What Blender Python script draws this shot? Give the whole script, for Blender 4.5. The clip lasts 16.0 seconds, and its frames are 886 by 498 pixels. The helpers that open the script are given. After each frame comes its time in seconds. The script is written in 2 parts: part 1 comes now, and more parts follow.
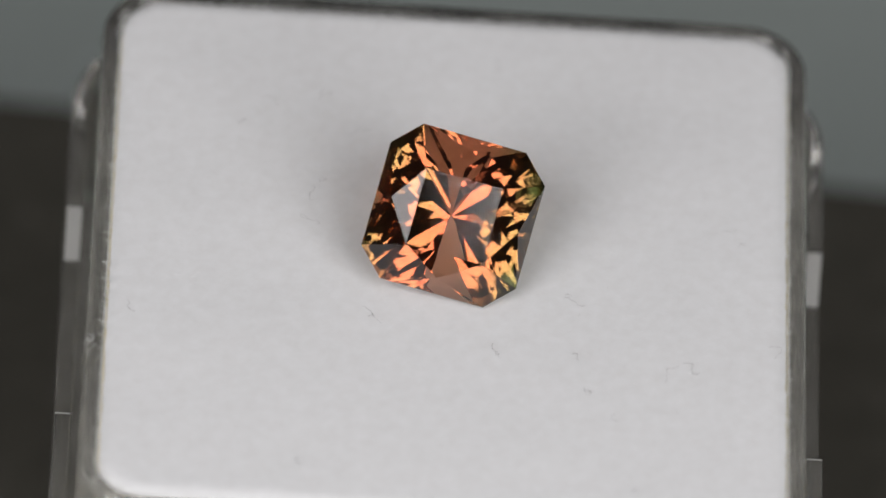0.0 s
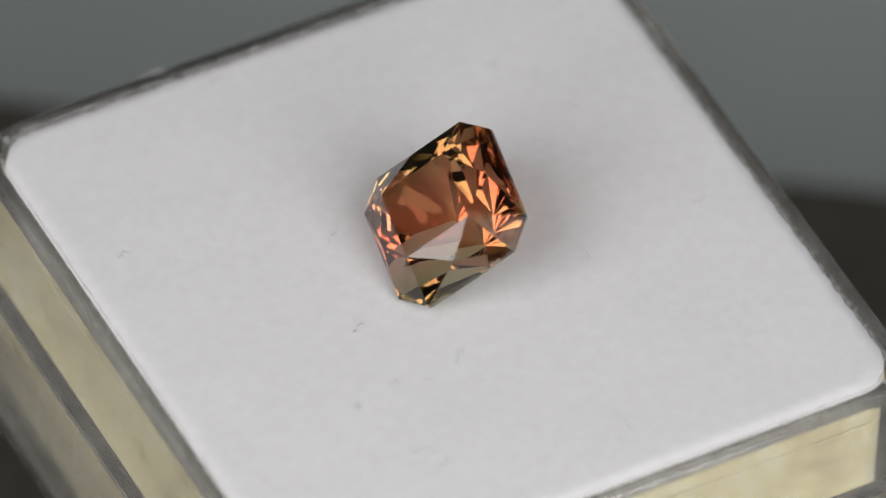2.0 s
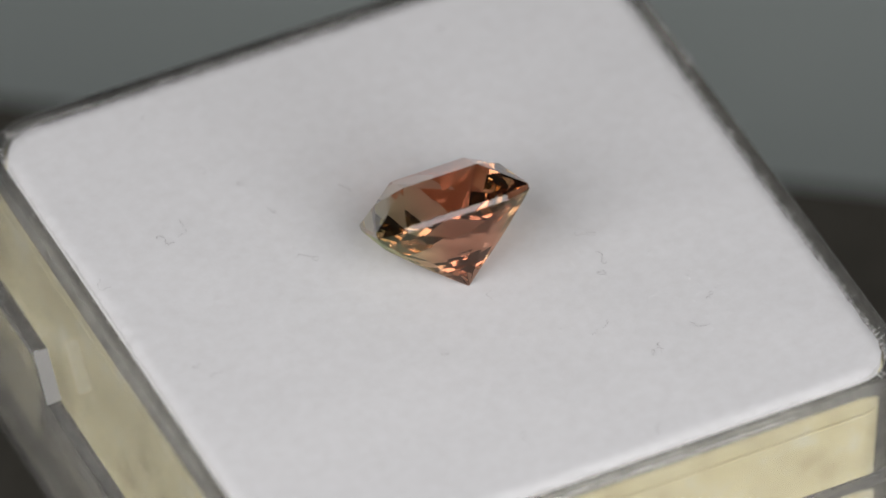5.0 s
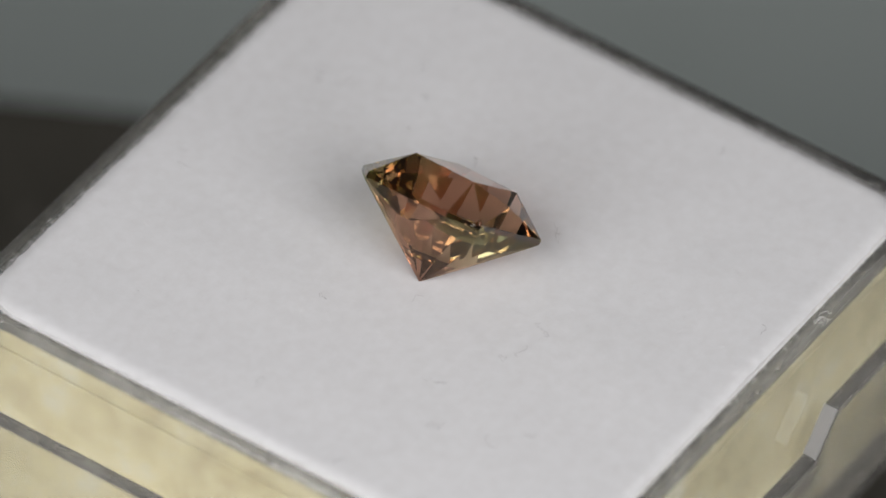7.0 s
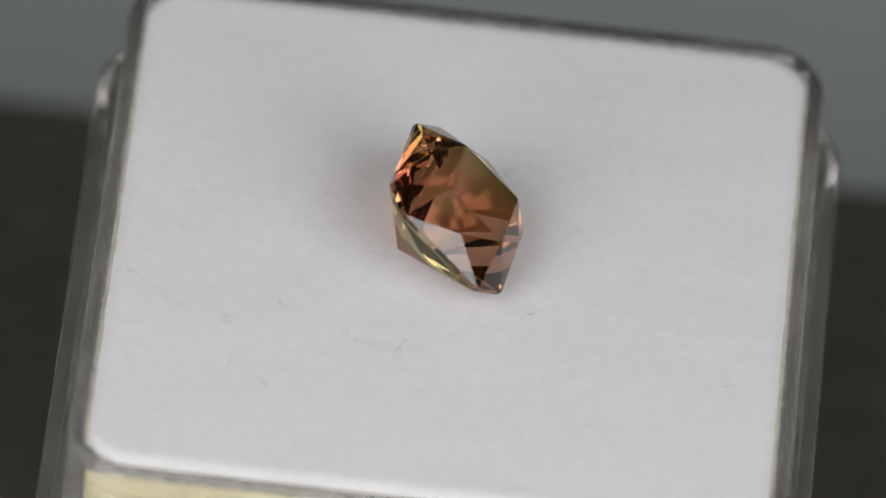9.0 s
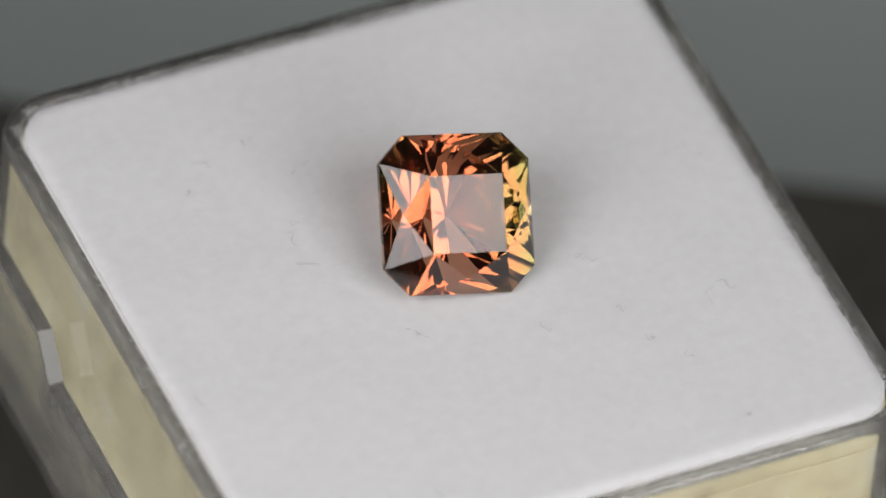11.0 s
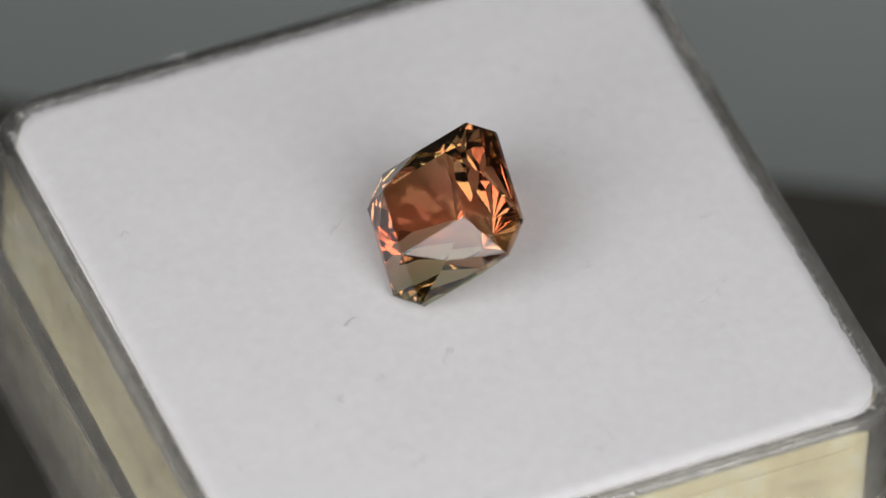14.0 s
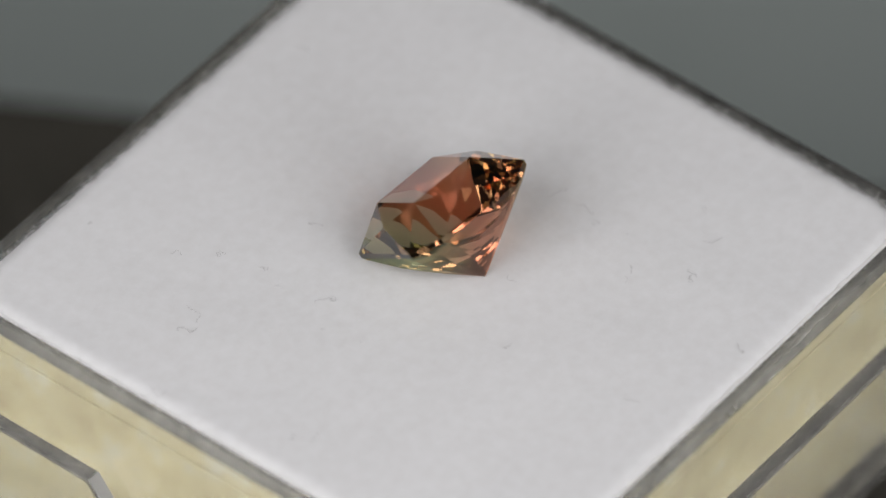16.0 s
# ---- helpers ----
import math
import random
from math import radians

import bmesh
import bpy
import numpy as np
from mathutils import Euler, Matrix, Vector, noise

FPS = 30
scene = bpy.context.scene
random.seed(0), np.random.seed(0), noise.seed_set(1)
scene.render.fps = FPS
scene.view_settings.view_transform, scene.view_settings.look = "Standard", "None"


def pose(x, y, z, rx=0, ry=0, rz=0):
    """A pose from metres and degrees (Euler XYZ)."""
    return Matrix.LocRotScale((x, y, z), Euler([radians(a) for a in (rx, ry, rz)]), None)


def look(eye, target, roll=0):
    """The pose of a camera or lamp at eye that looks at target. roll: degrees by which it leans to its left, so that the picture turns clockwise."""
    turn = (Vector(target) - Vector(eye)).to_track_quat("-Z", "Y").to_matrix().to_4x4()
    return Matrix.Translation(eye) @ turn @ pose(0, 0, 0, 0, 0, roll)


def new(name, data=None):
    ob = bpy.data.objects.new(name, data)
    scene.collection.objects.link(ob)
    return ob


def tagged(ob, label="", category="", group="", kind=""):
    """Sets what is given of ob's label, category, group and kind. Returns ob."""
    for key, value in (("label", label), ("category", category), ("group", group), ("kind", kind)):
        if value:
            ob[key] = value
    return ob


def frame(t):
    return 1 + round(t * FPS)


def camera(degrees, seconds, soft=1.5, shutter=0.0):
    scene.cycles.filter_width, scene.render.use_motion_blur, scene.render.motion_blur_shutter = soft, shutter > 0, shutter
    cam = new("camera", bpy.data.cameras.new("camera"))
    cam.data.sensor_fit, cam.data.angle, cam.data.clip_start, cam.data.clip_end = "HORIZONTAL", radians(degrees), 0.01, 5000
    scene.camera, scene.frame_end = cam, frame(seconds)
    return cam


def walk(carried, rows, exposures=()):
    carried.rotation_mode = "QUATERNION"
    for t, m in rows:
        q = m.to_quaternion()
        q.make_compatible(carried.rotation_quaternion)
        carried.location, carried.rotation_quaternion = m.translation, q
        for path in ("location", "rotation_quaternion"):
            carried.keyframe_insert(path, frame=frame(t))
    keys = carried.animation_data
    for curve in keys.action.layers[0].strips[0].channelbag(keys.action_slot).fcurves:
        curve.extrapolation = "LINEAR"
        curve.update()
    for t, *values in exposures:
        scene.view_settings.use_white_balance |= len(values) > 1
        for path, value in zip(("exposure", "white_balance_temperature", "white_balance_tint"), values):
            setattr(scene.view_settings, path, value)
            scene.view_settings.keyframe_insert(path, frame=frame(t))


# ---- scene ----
import itertools

# ---- camera: a long macro lens that stands still ----
MM = 0.001
cam = camera(4.5, 16.0)
EYE = (0.0, -0.348016, 0.355504)
AIM = (-0.0001786, 0.0001975, 0.0001935)
view = look(EYE, AIM, 4.43)
walk(cam, [(0.0, view), (16.0, view)])
cam.data.dof.use_dof = True
cam.data.dof.focus_distance = 0.496
cam.data.dof.aperture_fstop = 28.0

# ---- light: a dim room and two soft lamps ----
world = bpy.data.worlds.new("room")
scene.world = world
world.use_nodes = True
world.node_tree.nodes["Background"].inputs["Color"].default_value = (0.92, 1.0, 1.0, 1)
world.node_tree.nodes["Background"].inputs["Strength"].default_value = 0.016


def soft_lamp(name, eye, target, size, watts, colour):
    data = bpy.data.lights.new(name, "AREA")
    data.shape, data.size, data.size_y = "RECTANGLE", size[0], size[1]
    data.energy, data.color = watts * 1.12, colour
    ob = new(name, data)
    ob.matrix_world = look(eye, target)
    return ob


WHITE_LIGHT = (1.0, 0.975, 0.985)
for x in (-1, 1):
    soft_lamp("soft_lamp", (x * 0.1240, -0.1572, 0.1456), (0, 0, 0), (0.156, 0.216), 0.337, WHITE_LIGHT)

# light goes through many faces of the stone and the box
scene.cycles.max_bounces = 12
scene.cycles.transmission_bounces = 11
scene.cycles.glossy_bounces = 10


# ---- materials ----
def material(name, colour=(0.8, 0.8, 0.8), rough=0.5, **values):
    m = bpy.data.materials.new(name)
    m.use_nodes = True
    b = m.node_tree.nodes["Principled BSDF"]
    b.inputs["Base Color"].default_value = (*colour, 1)
    b.inputs["Roughness"].default_value = rough
    for key, value in values.items():
        b.inputs[key.replace("_", " ")].default_value = value
    return m, m.node_tree.nodes, m.node_tree.links, b


def coords(nodes):
    return nodes.new("ShaderNodeTexCoord").outputs["Object"]


def noise_node(nodes, links, scale, detail=3.0, rough=0.5, stretch=None):
    n = nodes.new("ShaderNodeTexNoise")
    n.inputs["Scale"].default_value, n.inputs["Detail"].default_value = scale, detail
    n.inputs["Roughness"].default_value = rough
    src = coords(nodes)
    if stretch:
        mp = nodes.new("ShaderNodeMapping")
        mp.inputs["Scale"].default_value = stretch
        links.new(src, mp.inputs["Vector"])
        src = mp.outputs["Vector"]
    links.new(src, n.inputs["Vector"])
    return n.outputs["Fac"]


def ramp(nodes, links, fac, stops):
    r = nodes.new("ShaderNodeValToRGB")
    e = r.color_ramp.elements
    while len(e) < len(stops):
        e.new(0.5)
    for item, (at, colour) in zip(e, stops):
        item.position, item.color = at, (*colour, 1)
    links.new(fac, r.inputs["Fac"])
    return r.outputs["Color"]


def bump(nodes, links, fac, shader, strength, distance, before=None):
    b = nodes.new("ShaderNodeBump")
    b.inputs["Strength"].default_value, b.inputs["Distance"].default_value = strength, distance
    links.new(fac, b.inputs["Height"])
    if before:
        links.new(before.outputs["Normal"], b.inputs["Normal"])
    links.new(b.outputs["Normal"], shader.inputs["Normal"])
    return b


def felt_material():
    m, n, l, b = material("white_felt", (0.8, 0.8, 0.8), 1.0)
    b.inputs["Specular IOR Level"].default_value = 0.1
    b.inputs["Sheen Weight"].default_value, b.inputs["Sheen Roughness"].default_value = 0.12, 0.6
    l.new(ramp(n, l, noise_node(n, l, 1500, 6, 0.7), [(0.3, (0.815, 0.815, 0.815)), (0.5, (0.845, 0.849, 0.852)), (0.68, (0.872, 0.877, 0.884))]), b.inputs["Base Color"])
    first = bump(n, l, noise_node(n, l, 1600, 4, 0.6), b, 0.09, 0.00006)
    bump(n, l, noise_node(n, l, 14000, 3, 0.6), b, 0.35, 0.000015, first)
    return m


def foam_side_material():
    m, n, l, b = material("cream_foam", (0.75, 0.7, 0.5), 0.9)
    l.new(ramp(n, l, noise_node(n, l, 330, 6, 0.68), [(0.30, (0.40, 0.34, 0.22)), (0.42, (0.51, 0.46, 0.30)), (0.54, (0.57, 0.52, 0.34)), (0.66, (0.60, 0.58, 0.46))]), b.inputs["Base Color"])
    bump(n, l, noise_node(n, l, 4000, 4), b, 0.4, 0.00006)
    return m


def plastic_material(name, tint, clear):
    """Clear styrene, a little hazy and scuffed by wear."""
    m, n, l, b = material(name, tint, 0.08, IOR=1.52)
    r = n.new("ShaderNodeMapRange")
    r.inputs["From Min"].default_value, r.inputs["From Max"].default_value = 0.4, 0.75
    r.inputs["To Min"].default_value, r.inputs["To Max"].default_value = 0.03, 0.16
    l.new(noise_node(n, l, 900, 5, 0.65), r.inputs["Value"])
    l.new(r.outputs["Result"], b.inputs["Roughness"])
    h = n.new("ShaderNodeMapRange")
    h.inputs["From Min"].default_value, h.inputs["From Max"].default_value = 0.35, 0.75
    h.inputs["To Min"].default_value, h.inputs["To Max"].default_value = clear + 0.02, clear - 0.05
    l.new(noise_node(n, l, 350, 6, 0.7), h.inputs["Value"])
    l.new(h.outputs["Result"], b.inputs["Transmission Weight"])
    bump(n, l, noise_node(n, l, 400, 2), b, 0.05, 0.00005)
    return m


def zoned(n, l, stops):
    """The stone's colour zones across its width."""
    sep = n.new("ShaderNodeSeparateXYZ")
    l.new(coords(n), sep.inputs["Vector"])
    r = n.new("ShaderNodeMapRange")
    r.inputs["From Min"].default_value, r.inputs["From Max"].default_value = -0.0035, 0.0035
    l.new(sep.outputs["X"], r.inputs["Value"])
    return ramp(n, l, r.outputs["Result"], stops)


def crown_material():
    m, n, l, b = material("gem_crown", (0.95, 0.7, 0.6), 0.0, Transmission_Weight=1.0, IOR=1.76)
    colour = zoned(n, l, [(0.0, (0.72, 0.44, 0.28)), (0.22, (0.78, 0.35, 0.22)), (0.66, (0.78, 0.35, 0.22)), (0.78, (0.64, 0.47, 0.28)), (0.92, (0.49, 0.53, 0.29)), (1.0, (0.46, 0.54, 0.30))])
    l.new(colour, b.inputs["Base Color"])
    return m


def pavilion_material():
    m, n, l, b = material("gem_pavilion")
    n.remove(b)
    g = n.new("ShaderNodeBsdfGlass")
    g.inputs["Roughness"].default_value, g.inputs["IOR"].default_value = 0.0, 1.76
    colour = zoned(n, l, [(0.0, (0.74, 0.68, 0.50)), (0.16, (0.77, 0.65, 0.49)), (0.30, (0.84, 0.59, 0.48)), (0.58, (0.84, 0.58, 0.47)), (0.74, (0.71, 0.65, 0.47)), (0.90, (0.63, 0.68, 0.46)), (1.0, (0.60, 0.69, 0.46))])
    l.new(colour, g.inputs["Color"])
    l.new(g.outputs["BSDF"], n["Material Output"].inputs["Surface"])
    return m


def board_material():
    m, n, l, b = material("dark_board", (0.03, 0.028, 0.022), 0.75)
    l.new(ramp(n, l, noise_node(n, l, 700, 5), [(0.3, (0.058, 0.054, 0.043)), (0.62, (0.072, 0.067, 0.054)), (0.78, (0.12, 0.113, 0.098))]), b.inputs["Base Color"])
    bump(n, l, noise_node(n, l, 3000, 4), b, 0.3, 0.00005)
    return m


def backdrop_material():
    m, n, l, b = material("grey_backdrop", (0.2, 0.21, 0.21), 0.8)
    l.new(ramp(n, l, noise_node(n, l, 60, 3), [(0.3, (0.52, 0.585, 0.56)), (0.7, (0.56, 0.625, 0.60))]), b.inputs["Base Color"])
    return m


FELT, CREAM = felt_material(), foam_side_material()
CLEAR, CLEAR_TRAY = plastic_material("clear_plastic", (0.94, 0.94, 0.90), 0.96), plastic_material("clear_tray_plastic", (0.93, 0.925, 0.88), 0.962)
CROWN, PAVILION, BOARD, BACKDROP = crown_material(), pavilion_material(), board_material(), backdrop_material()
# pale grey that puts the lamps' gleam on the notch slopes into the colour
RAMP_GLEAM = material("ramp_gleam", (0.55, 0.55, 0.535), 0.5, Transmission_Weight=0.5, IOR=1.52)[0]
LINT = material("grey_lint", (0.38, 0.37, 0.37), 0.9)[0]
FIBRE = material("white_fibre", (0.8, 0.8, 0.8), 0.9)[0]


# ---- building ----
def part(name, bm, mat, parent=None, label="", smooth=False):
    mesh = bpy.data.meshes.new(name)
    bm.normal_update()
    bm.to_mesh(mesh)
    bm.free()
    mesh.materials.append(mat)
    if smooth:
        mesh.shade_smooth()
        mesh.set_sharp_from_angle(angle=radians(40))
    ob = new(name, mesh)
    ob.parent = parent
    return tagged(ob, label) if label else ob


def outline(half_x, half_y, r, cuts=()):
    """Points of a rounded rectangle, anticlockwise, in millimetres; cuts: extra points along the sides."""
    points = []
    for k, (sx, sy) in enumerate(((1, 1), (-1, 1), (-1, -1), (1, -1))):
        for i in range(9):
            a = radians(90 * k + 90 * i / 8)
            points.append((sx * (half_x - r) + r * math.cos(a), sy * (half_y - r) + r * math.sin(a)))
        along = [((-sx * c, sy * half_y) if k % 2 == 0 else (sx * half_x, -sy * c)) for c in sorted(cuts)]
        points += along
    return points


def swept(profile, half_x, half_y, r, cuts=(), drop=None, caps=True):
    """A wall round a rounded rectangle: profile is (outward, z) in millimetres; drop lowers a point that lies on the wall's lip."""
    bm = bmesh.new()
    rings = []
    for out, z in profile:
        ring = [bm.verts.new((x * MM, y * MM, (drop(x, y, z) if drop else z) * MM)) for x, y in outline(half_x + out, half_y + out, max(0.15, r + out), cuts)]
        rings.append(ring)
    for a, b in zip(rings, rings[1:]):
        for i in range(len(a)):
            j = (i + 1) % len(a)
            bm.faces.new((a[i], a[j], b[j], b[i]))
    if caps:
        bm.faces.new(rings[0])
        bm.faces.new(rings[-1])
    else:
        a, b = rings[-1], rings[0]
        for i in range(len(a)):
            j = (i + 1) % len(a)
            bm.faces.new((a[i], a[j], b[j], b[i]))
    bmesh.ops.recalc_face_normals(bm, faces=bm.faces)
    return bm


def box_block(x0, x1, y0, y1, z0, z1, bevel=0.0):
    bm = bmesh.new()
    bmesh.ops.create_cube(bm, size=1.0, matrix=Matrix.Translation(((x0 + x1) / 2, (y0 + y1) / 2, (z0 + z1) / 2)) @ Matrix.Diagonal((x1 - x0, y1 - y0, z1 - z0, 1)))
    if bevel:
        bmesh.ops.bevel(bm, geom=bm.edges, offset=bevel, segments=3, affect="EDGES", profile=0.5)
    return bm


def tube(bm, points, radius):
    """A thin three-sided hair along points, in millimetres."""
    last = None
    for k, p in enumerate(points):
        p = Vector(p)
        q = Vector(points[min(k + 1, len(points) - 1)]) - Vector(points[max(k - 1, 0)])
        q = q.normalized() if q.length else Vector((0, 0, 1))
        side = q.orthogonal().normalized()
        up = q.cross(side)
        ring = [bm.verts.new((p + radius * (math.cos(a) * side + math.sin(a) * up)) * MM) for a in (0, 2.09, 4.19)]
        if last:
            for i in range(3):
                bm.faces.new((last[i], last[(i + 1) % 3], ring[(i + 1) % 3], ring[i]))
        last = ring


# ---- the setting ----
HALF_X, HALF_Y = 15.0, 14.91


def build_setting():
    board = part("dark_board", box_block(-0.09, 0.09, -0.12, 0.0393, -0.040, -0.032, 0.001), BOARD)
    board.matrix_world = pose(0, 0, 0, 0, 0, -2.17)
    tagged(board, "dark matte board under the display box", "board", kind="structure")
    back = part("backdrop", box_block(-0.24, 0.24, -0.46, 0.30, -0.104, -0.10), BACKDROP)
    back.matrix_world = pose(0, 0, 0, 7, -4, 0)
    tagged(back, "plain grey surface beyond the dark board", "backdrop", kind="structure")
    stand = bmesh.new()
    bmesh.ops.create_cone(stand, cap_ends=True, segments=48, radius1=0.011, radius2=0.010, depth=0.0188, matrix=Matrix.Translation((0, 0, -0.0226)))
    return tagged(part("turntable", stand, BOARD), "small dark turntable stand under the display box", "turntable")


# ---- the display box ----
def notch(x, y, z):
    """Finger notches in the middle of two opposite sides of the tray's lip."""
    if z > -6.0 and abs(x) > 14.0 and abs(y) < 6.3:
        return z - 2.0 * min(1.0, (6.3 - abs(y)) / 1.6)
    return z


def build_box():
    box = new("display_box")
    tagged(box, "small clear plastic gem display box with its lid off", "box")
    cup = swept([(0.06, -11.4), (0.06, -11.2), (0.05, -0.4), (0.05, -0.16), (0.09, -0.05), (0.18, 0.02), (0.33, 0.06), (0.48, 0.06), (0.60, 0.03), (0.70, -0.05), (0.78, -0.17), (0.82, -0.32), (0.83, -0.5), (0.86, -11.7), (0.86, -11.9)], HALF_X, HALF_Y, 2.0)
    part("inner_cup", cup, CLEAR, box, "clear plastic cup with a rounded rim", True).visible_shadow = False
    cuts = (-6.3, -4.7, 4.7, 6.3)
    tray = swept([(1.06, -12.1), (1.06, -11.9), (1.22, -7.2), (1.25, -4.9), (1.25, -4.72), (1.29, -4.68), (1.86, -4.68), (1.94, -4.73), (1.97, -4.84), (1.97, -5.0), (1.98, -7.2), (2.03, -12.0), (2.03, -12.2), (1.95, -12.6), (1.6, -12.9)], HALF_X, HALF_Y, 2.0, cuts, notch)
    part("outer_tray", tray, CLEAR_TRAY, box, "clear plastic tray with finger notches in its lip", True).visible_shadow = False
    # thin pale slabs added over the tray's slopes, in place of lamp reflections
    for x in (1, -1):
        for y in (1, -1):
            ramp_end = box_block(-0.00034, 0.00034, -0.00122, 0.00122, 0.00002, 0.00008, 0.00002)
            bmesh.ops.transform(ramp_end, matrix=pose(x * 16.6 * MM, y * 5.5 * MM, -5.68 * MM, y * 51.3, 0, 0), verts=ramp_end.verts)
            part("notch_ramp", ramp_end, RAMP_GLEAM, box, "pale slab added on a finger notch's slope for its gleam")
    rng = random.Random(9)
    for k in range(5):
        bm = bmesh.new()
        x, y = -15.45 + rng.uniform(-0.15, 0.15), -6.17 + rng.uniform(-0.25, 0.25)
        run = []
        for i in range(8):
            run.append((x, y, 0.02 + 0.18 * math.sin(i * 0.5)))
            x -= rng.uniform(0.0, 0.14)
            y += rng.uniform(-0.22, 0.16)
        tube(bm, run, 0.008)
        part("snagged_fibre", bm, FIBRE, box, "fine white fibre caught on the rim")
    return box


def build_foam():
    pad = new("foam_pad")
    tagged(pad, "white felt-topped foam pad in the clear box", "foam pad")
    bm = bmesh.new()
    n = 150
    hx, hy, r = HALF_X - 0.10, HALF_Y - 0.10, 2.0
    grid = []
    for j in range(n + 1):
        row = []
        for i in range(n + 1):
            u, v = 2 * i / n - 1, 2 * j / n - 1
            x, y = u * hx, v * hy
            ax, ay = max(0, abs(x) - (hx - r)), max(0, abs(y) - (hy - r))
            d = math.hypot(ax, ay)
            m = max(ax, ay)
            if ax > 0 and ay > 0 and d > 0:
                k = m / d
                x, y = math.copysign(hx - r + ax * k, x), math.copysign(hy - r + ay * k, y)
            inside = r - m
            z = 0.04 * noise.noise((x * 0.25, y * 0.25, 1.0)) + 0.008 * noise.noise((x * 1.6, y * 1.6, 4.0))
            if inside < 0.7:
                edge = 1 - inside / 0.7
                z -= 0.17 * edge ** 3 + 0.05 * edge * noise.noise((x * 2.1, y * 2.1, 7.0))
                puff = 0.07 * edge ** 2 * noise.noise((x * 2.6, y * 2.6, 9.0))
                x, y = x * (1 + puff / 14.5), y * (1 + puff / 14.5)
            row.append(bm.verts.new((x * MM, y * MM, (z + 0.1) * MM)))
        grid.append(row)
    for j in range(n):
        for i in range(n):
            bm.faces.new((grid[j][i], grid[j][i + 1], grid[j + 1][i + 1], grid[j + 1][i]))
    rim = [grid[0][i] for i in range(n)] + [grid[j][n] for j in range(n)] + [grid[n][n - i] for i in range(n)] + [grid[n - j][0] for j in range(n)]
    low = [bm.verts.new((v.co.x, v.co.y, -0.7 * MM)) for v in rim]
    for i in range(len(rim)):
        j = (i + 1) % len(rim)
        bm.faces.new((rim[j], rim[i], low[i], low[j]))
    bm.faces.new(list(reversed(low)))
    part("felt_top", bm, FELT, pad, "soft white felt surface", True)
    for name, low, high in (("upper_layer", -1.72, -0.72), ("lower_layer", -11.3, -1.86)):
        body = swept([(-0.6, low), (-0.06, low), (-0.03, low + 0.03), (-0.03, high - 0.03), (-0.06, high), (-0.6, high)], HALF_X, HALF_Y, 2.0)
        part(name, body, CREAM, pad, "cream yellowed foam layer")
    return pad


LINT_AT = ((-5.6, 4.0), (-6.3, 1.7), (-5.9, 9.4), (-3.8, 7.0), (-9.2, 7.5), (-6.1, -12.6), (-3.4, 13.7), (-6.0, 2.7), (-3.2, -3.9), (10.5, -5.7), (7.5, -9.0),
           (6.2, -7.5), (5.4, -2.2), (1.9, 12.0), (2.6, 5.6), (8.6, -13.4), (14.3, -4.4), (13.1, 1.6), (-4.1, 7.1), (-5.7, 9.5), (-7.7, 8.4), (-2.8, -4.4),
           (-13.6, -4.6), (10.3, -5.9), (2.3, -5.7), (-0.7, 2.9), (-6.2, 1.5), (5.2, -2.3), (5.9, -5.9), (12.7, 2.5))


def hair(rng, x, y, z, length, curl, steps=9):
    a = rng.uniform(0, 6.28)
    turn = 0.0
    points = []
    for k in range(steps):
        points.append((x, y, z + 0.03 + 0.06 * abs(math.sin(k * 0.9 + a))))
        turn = 0.6 * turn + rng.uniform(-curl, curl)
        a += turn
        x += length / steps * math.cos(a)
        y += length / steps * math.sin(a)
    return points


def build_lint(pad):
    rng = random.Random(5)
    for x, y in LINT_AT:
        bm = bmesh.new()
        tube(bm, hair(rng, x - 0.13, y + 0.28, 0.1, rng.uniform(0.5, 1.5), 0.9, 12), rng.uniform(0.0045, 0.0075))
        part("lint", bm, LINT, pad)
    fuzz = bmesh.new()
    for k in range(9000):
        side, s = rng.randrange(4), rng.uniform(-14.2, 14.2)
        out = 14.9 + rng.uniform(-0.25, 0.12)
        x, y = ((out, s), (-out, s), (s, out - 0.08), (s, -out + 0.08))[side]
        dx, dy = ((1, 0), (-1, 0), (0, 1), (0, -1))[side]
        lean, reach = rng.uniform(-0.12, 0.12), abs(rng.gauss(0.0, 0.14 if side == 1 else 0.10)) + 0.02
        z = rng.uniform(-0.3, -0.05)
        tube(fuzz, [(x, y, z), (x + dx * reach * 0.6 + dy * lean * 0.5, y + dy * reach * 0.6 + dx * lean * 0.5, z + 0.06), (x + dx * reach + dy * lean, y + dy * reach + dx * lean, z + 0.05)], 0.006)
    nap = bmesh.new()
    for k in range(3000):
        x, y = rng.uniform(-14.6, 14.6), rng.uniform(-14.5, 14.5)
        tube(nap, hair(rng, x, y, 0.045, rng.uniform(0.15, 0.5), 0.6, 4), 0.0035)
    tagged(part("nap", nap, FELT, pad, "short white fibres of the felt"), kind="stuff")
    tagged(part("edge_fuzz", fuzz, FIBRE, pad, "frayed white fibres along the edge"), kind="stuff")


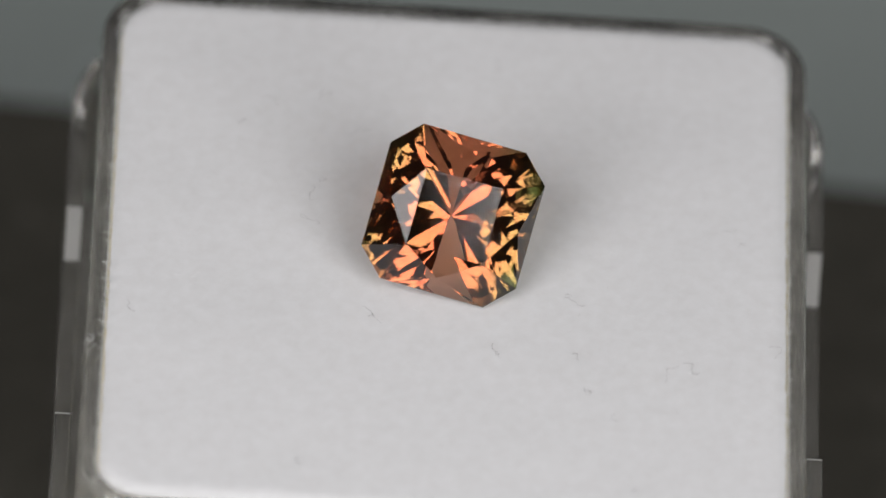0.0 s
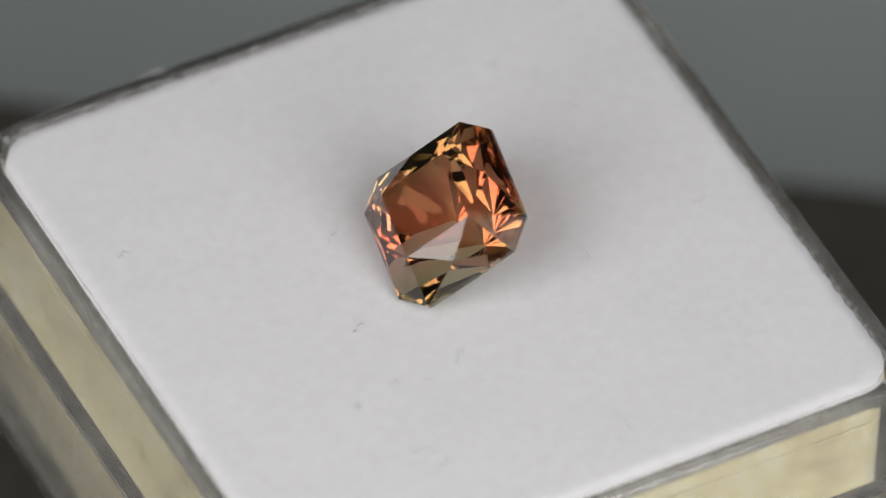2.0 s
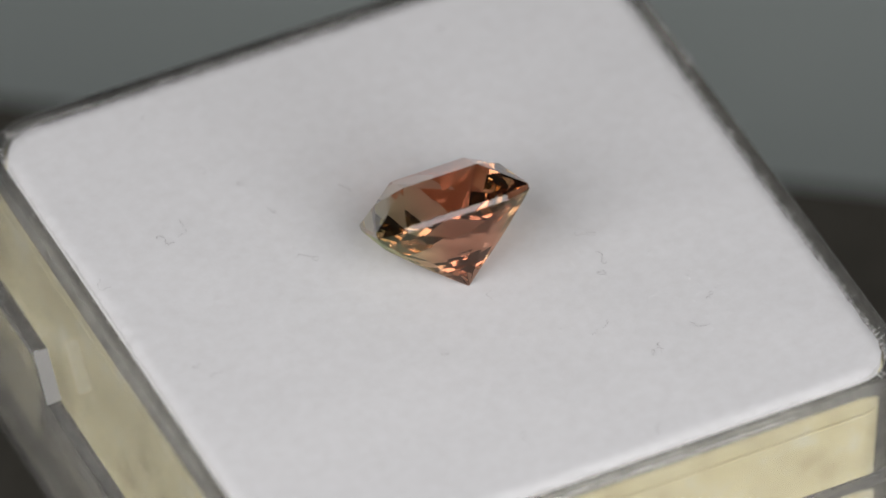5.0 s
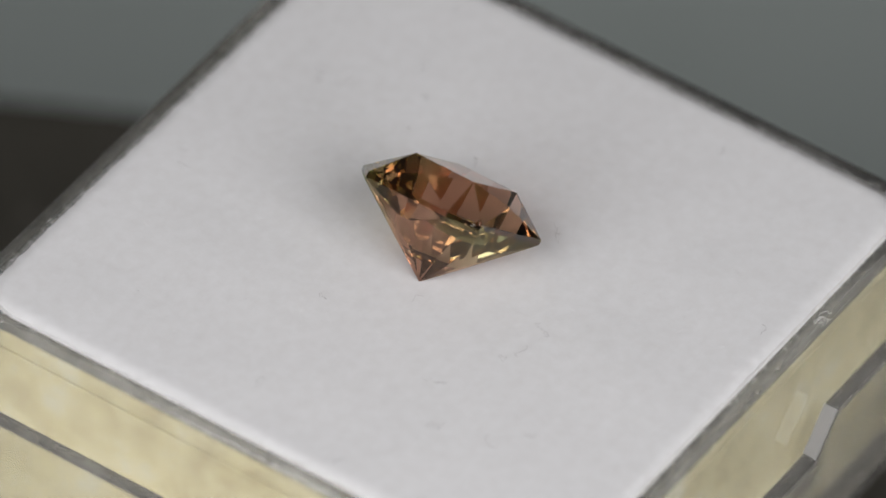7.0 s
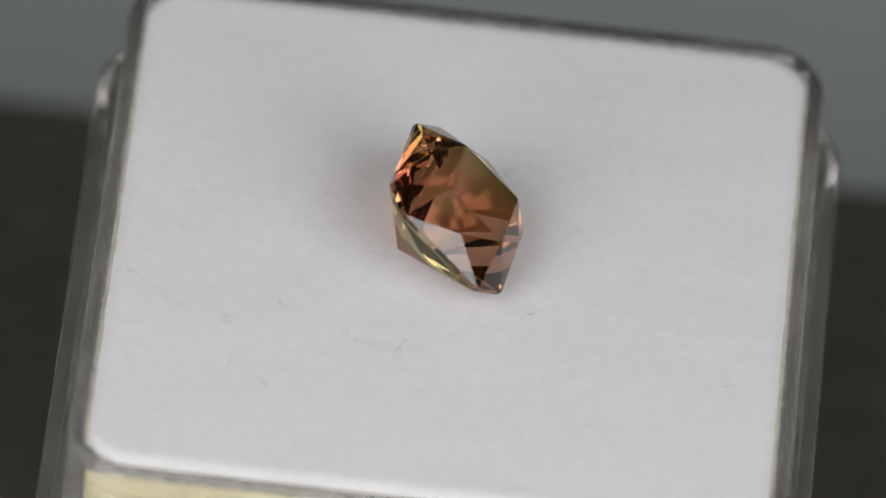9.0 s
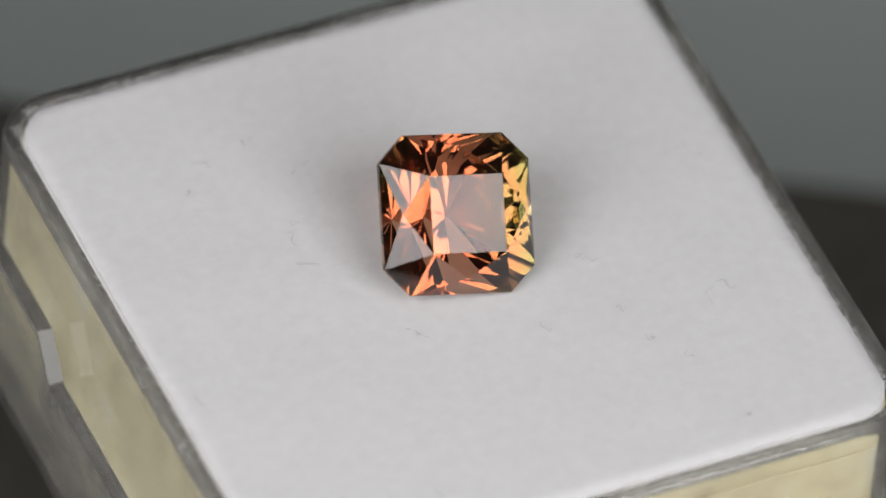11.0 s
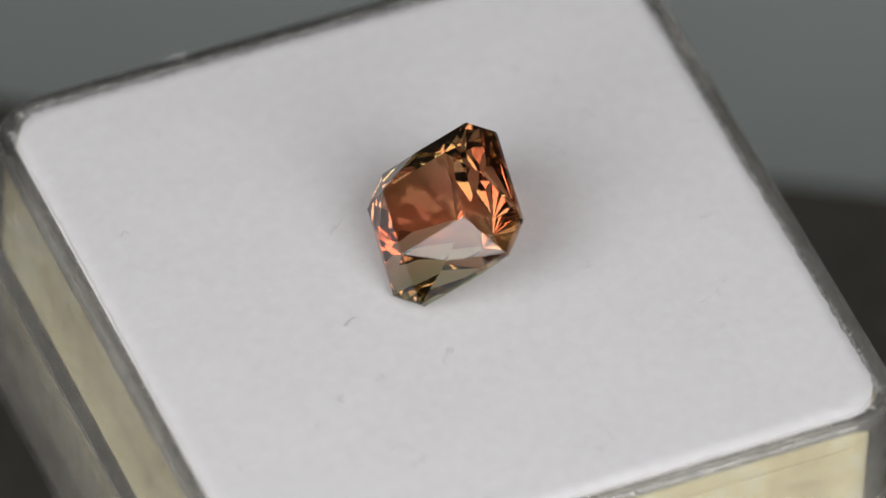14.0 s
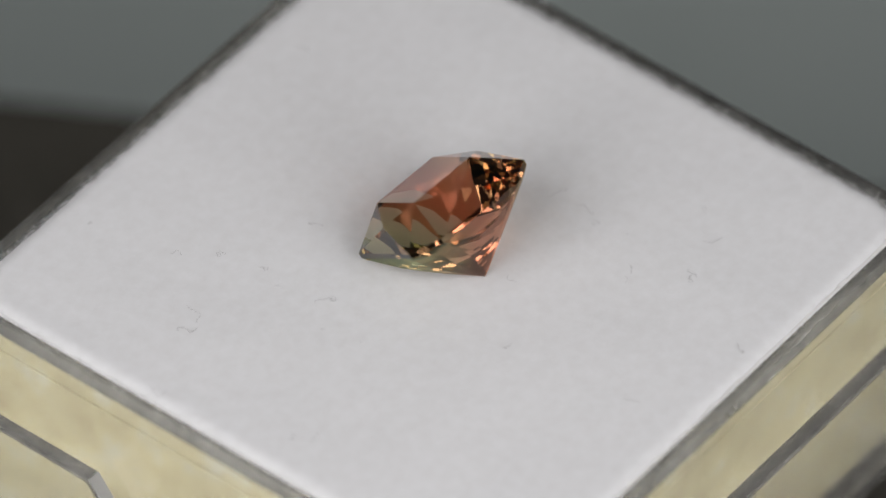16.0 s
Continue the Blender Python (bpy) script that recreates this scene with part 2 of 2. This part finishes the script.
# ---- the gem ----
def cut_stone(planes):
    """The solid that the cutting planes (way, reach) leave, in millimetres, a face for each facet."""
    ways, reach = np.array([w for w, _ in planes], dtype=float), np.array([d for _, d in planes])
    i, j, k = np.array(list(itertools.combinations(range(len(planes)), 3))).T
    three = np.stack((ways[i], ways[j], ways[k]), axis=1)
    good = np.abs(np.linalg.det(three)) > 1e-5
    spots = np.linalg.solve(three[good], np.stack((reach[i], reach[j], reach[k]), axis=1)[good][..., None])[..., 0]
    spots = spots[(spots @ ways.T <= reach + 1e-6).all(axis=1)]
    corners = []
    for p in spots:
        if not corners or np.abs(np.array(corners) - p).max(axis=1).min() > 1e-3:
            corners.append(p)
    corners = np.array(corners)
    bm = bmesh.new()
    verts = [bm.verts.new(p * MM) for p in corners]
    for way, d in zip(ways, reach):
        on = np.nonzero(np.abs(corners @ way - d) < 1e-4)[0]
        if len(on) < 3:
            continue
        middle, normal = corners[on].mean(axis=0), Vector(way)
        u = normal.orthogonal().normalized()
        v = normal.cross(u)
        turn = sorted(on, key=lambda q: math.atan2((corners[q] - middle) @ np.array(v), (corners[q] - middle) @ np.array(u)))
        bm.faces.new([verts[q] for q in turn])
    return bm


def plane_of(a, b, c):
    """The upward cutting plane through three points."""
    way = (Vector(b) - Vector(a)).cross(Vector(c) - Vector(a)).normalized()
    way = way if way.z > 0 else -way
    return tuple(way), way.dot(Vector(a))


def facet(azimuth, slope, at):
    """A pavilion facet's plane that faces azimuth, leans by slope from level and passes through a point."""
    a, e = radians(azimuth), radians(slope)
    way = (math.sin(e) * math.cos(a), math.sin(e) * math.sin(a), -math.cos(e))
    return way, sum(w * p for w, p in zip(way, at))


def build_gem():
    side, cut, table, crown, top, low = 3.53, 2.345, 1.715, 1.53, 0.08, -0.17
    planes = [((0, 0, 1), crown)]

    def quarter(k, p):
        for _ in range(k % 4):
            p = (-p[1], p[0], p[2])
        return p

    def table_corner(k):
        x, y, z = quarter(k, (table, table, crown))
        return (x - 0.02, y - 0.10, z)

    for k in range(4):
        q = 90 * k
        before, after = table_corner(k + 3), table_corner(k)
        start, end, beyond, peak = (quarter(k, p) for p in ((side, -cut, top), (side, cut, top), (cut, side, top), (2.90, 0.0, 1.03)))
        planes += [plane_of(before, after, peak), plane_of(before, start, peak), plane_of(after, end, peak), plane_of(start, end, peak), plane_of(after, end, beyond)]
        planes += [((math.cos(radians(q + u)), math.sin(radians(q + u)), 0), d) for u, d in ((0, side), (45, (side + cut) / math.sqrt(2)))]
        planes += [facet(q, 60, quarter(k, (side, 0, low))), facet(q + 45, 52, quarter(k, (side, cut, low)))]
        planes += [facet(q + u * 22.5, 54, quarter(k, (side, u * cut, low + 0.03))) for u in (1, -1)]
        for turn, slope, r, z in ((11.25, 44.5, 2.90, -1.20), (-11.25, 44.5, 2.90, -1.20), (33.75, 40.5, 3.30, -0.97), (-33.75, 40.5, 3.30, -0.97), (0, 43, 1.5, -2.487), (22.5, 40.8, 1.5, -2.487), (-22.5, 40.8, 1.5, -2.487), (45, 40, 1.5, -2.487),
                                  (11.25, 40, 0, -3.715), (33.75, 40, 0, -3.715), (56.25, 40, 0, -3.715), (78.75, 40, 0, -3.715)):
            a = radians(q + turn)
            planes.append(facet(q + turn, slope, (r * math.cos(a), r * math.sin(a), z)))
    bm = cut_stone(planes)
    gem = new("gemstone")
    bm.faces.ensure_lookup_table()
    for name, keep, label in (("table", lambda z, up: up > 0.99, "flat polished table facet"), ("crown", lambda z, up: 0.05 < up <= 0.99, "bevelled crown facets"),
                              ("girdle", lambda z, up: abs(up) <= 0.05, "thin girdle"), ("pavilion", lambda z, up: up < -0.05, "deep pavilion facets running to a point")):
        piece = bm.copy()
        piece.normal_update()
        bmesh.ops.delete(piece, geom=[f for f in piece.faces if not keep(f.calc_center_median().z, f.normal.z)], context="FACES")
        part(name, piece, PAVILION if name == "pavilion" else CROWN, gem, label)
    bm.free()
    return tagged(gem, "faceted cut-corner square gem, salmon pink zoned to green", "gemstone")


TURNTABLE = build_setting()
BOX = build_box()
PAD = build_foam()
build_lint(PAD)
STONE = build_gem()

# ---- the turning ----
TILT = pose(0, 0, 0, 1.391, 0, 0) @ pose(0, 0, 0, 0, 0.865, 0)
STONE_POSE = Matrix(((0.976481, 0.213975, 0.02637, 0.000098), (-0.14469, 0.741036, -0.655629, -0.000261), (-0.159797, 0.636398, 0.754581, 0.002881), (0, 0, 0, 1)))


def turned(t):
    return pose(0, 0, 0, 0, 0, 2.041 - 30.4005 * t) @ TILT


def motions():
    times = [0.25 * k for k in range(65)]
    centre = Matrix.Translation((0.00013, -0.000284, 0))
    walk(TURNTABLE, [(t, pose(0, 0, 0, 0, 0, 2.041 - 30.4005 * t)) for t in times])
    walk(BOX, [(t, turned(t) @ centre) for t in times])
    walk(PAD, [(t, turned(t) @ centre) for t in times])
    walk(STONE, [(t, turned(t) @ STONE_POSE) for t in times])


motions()
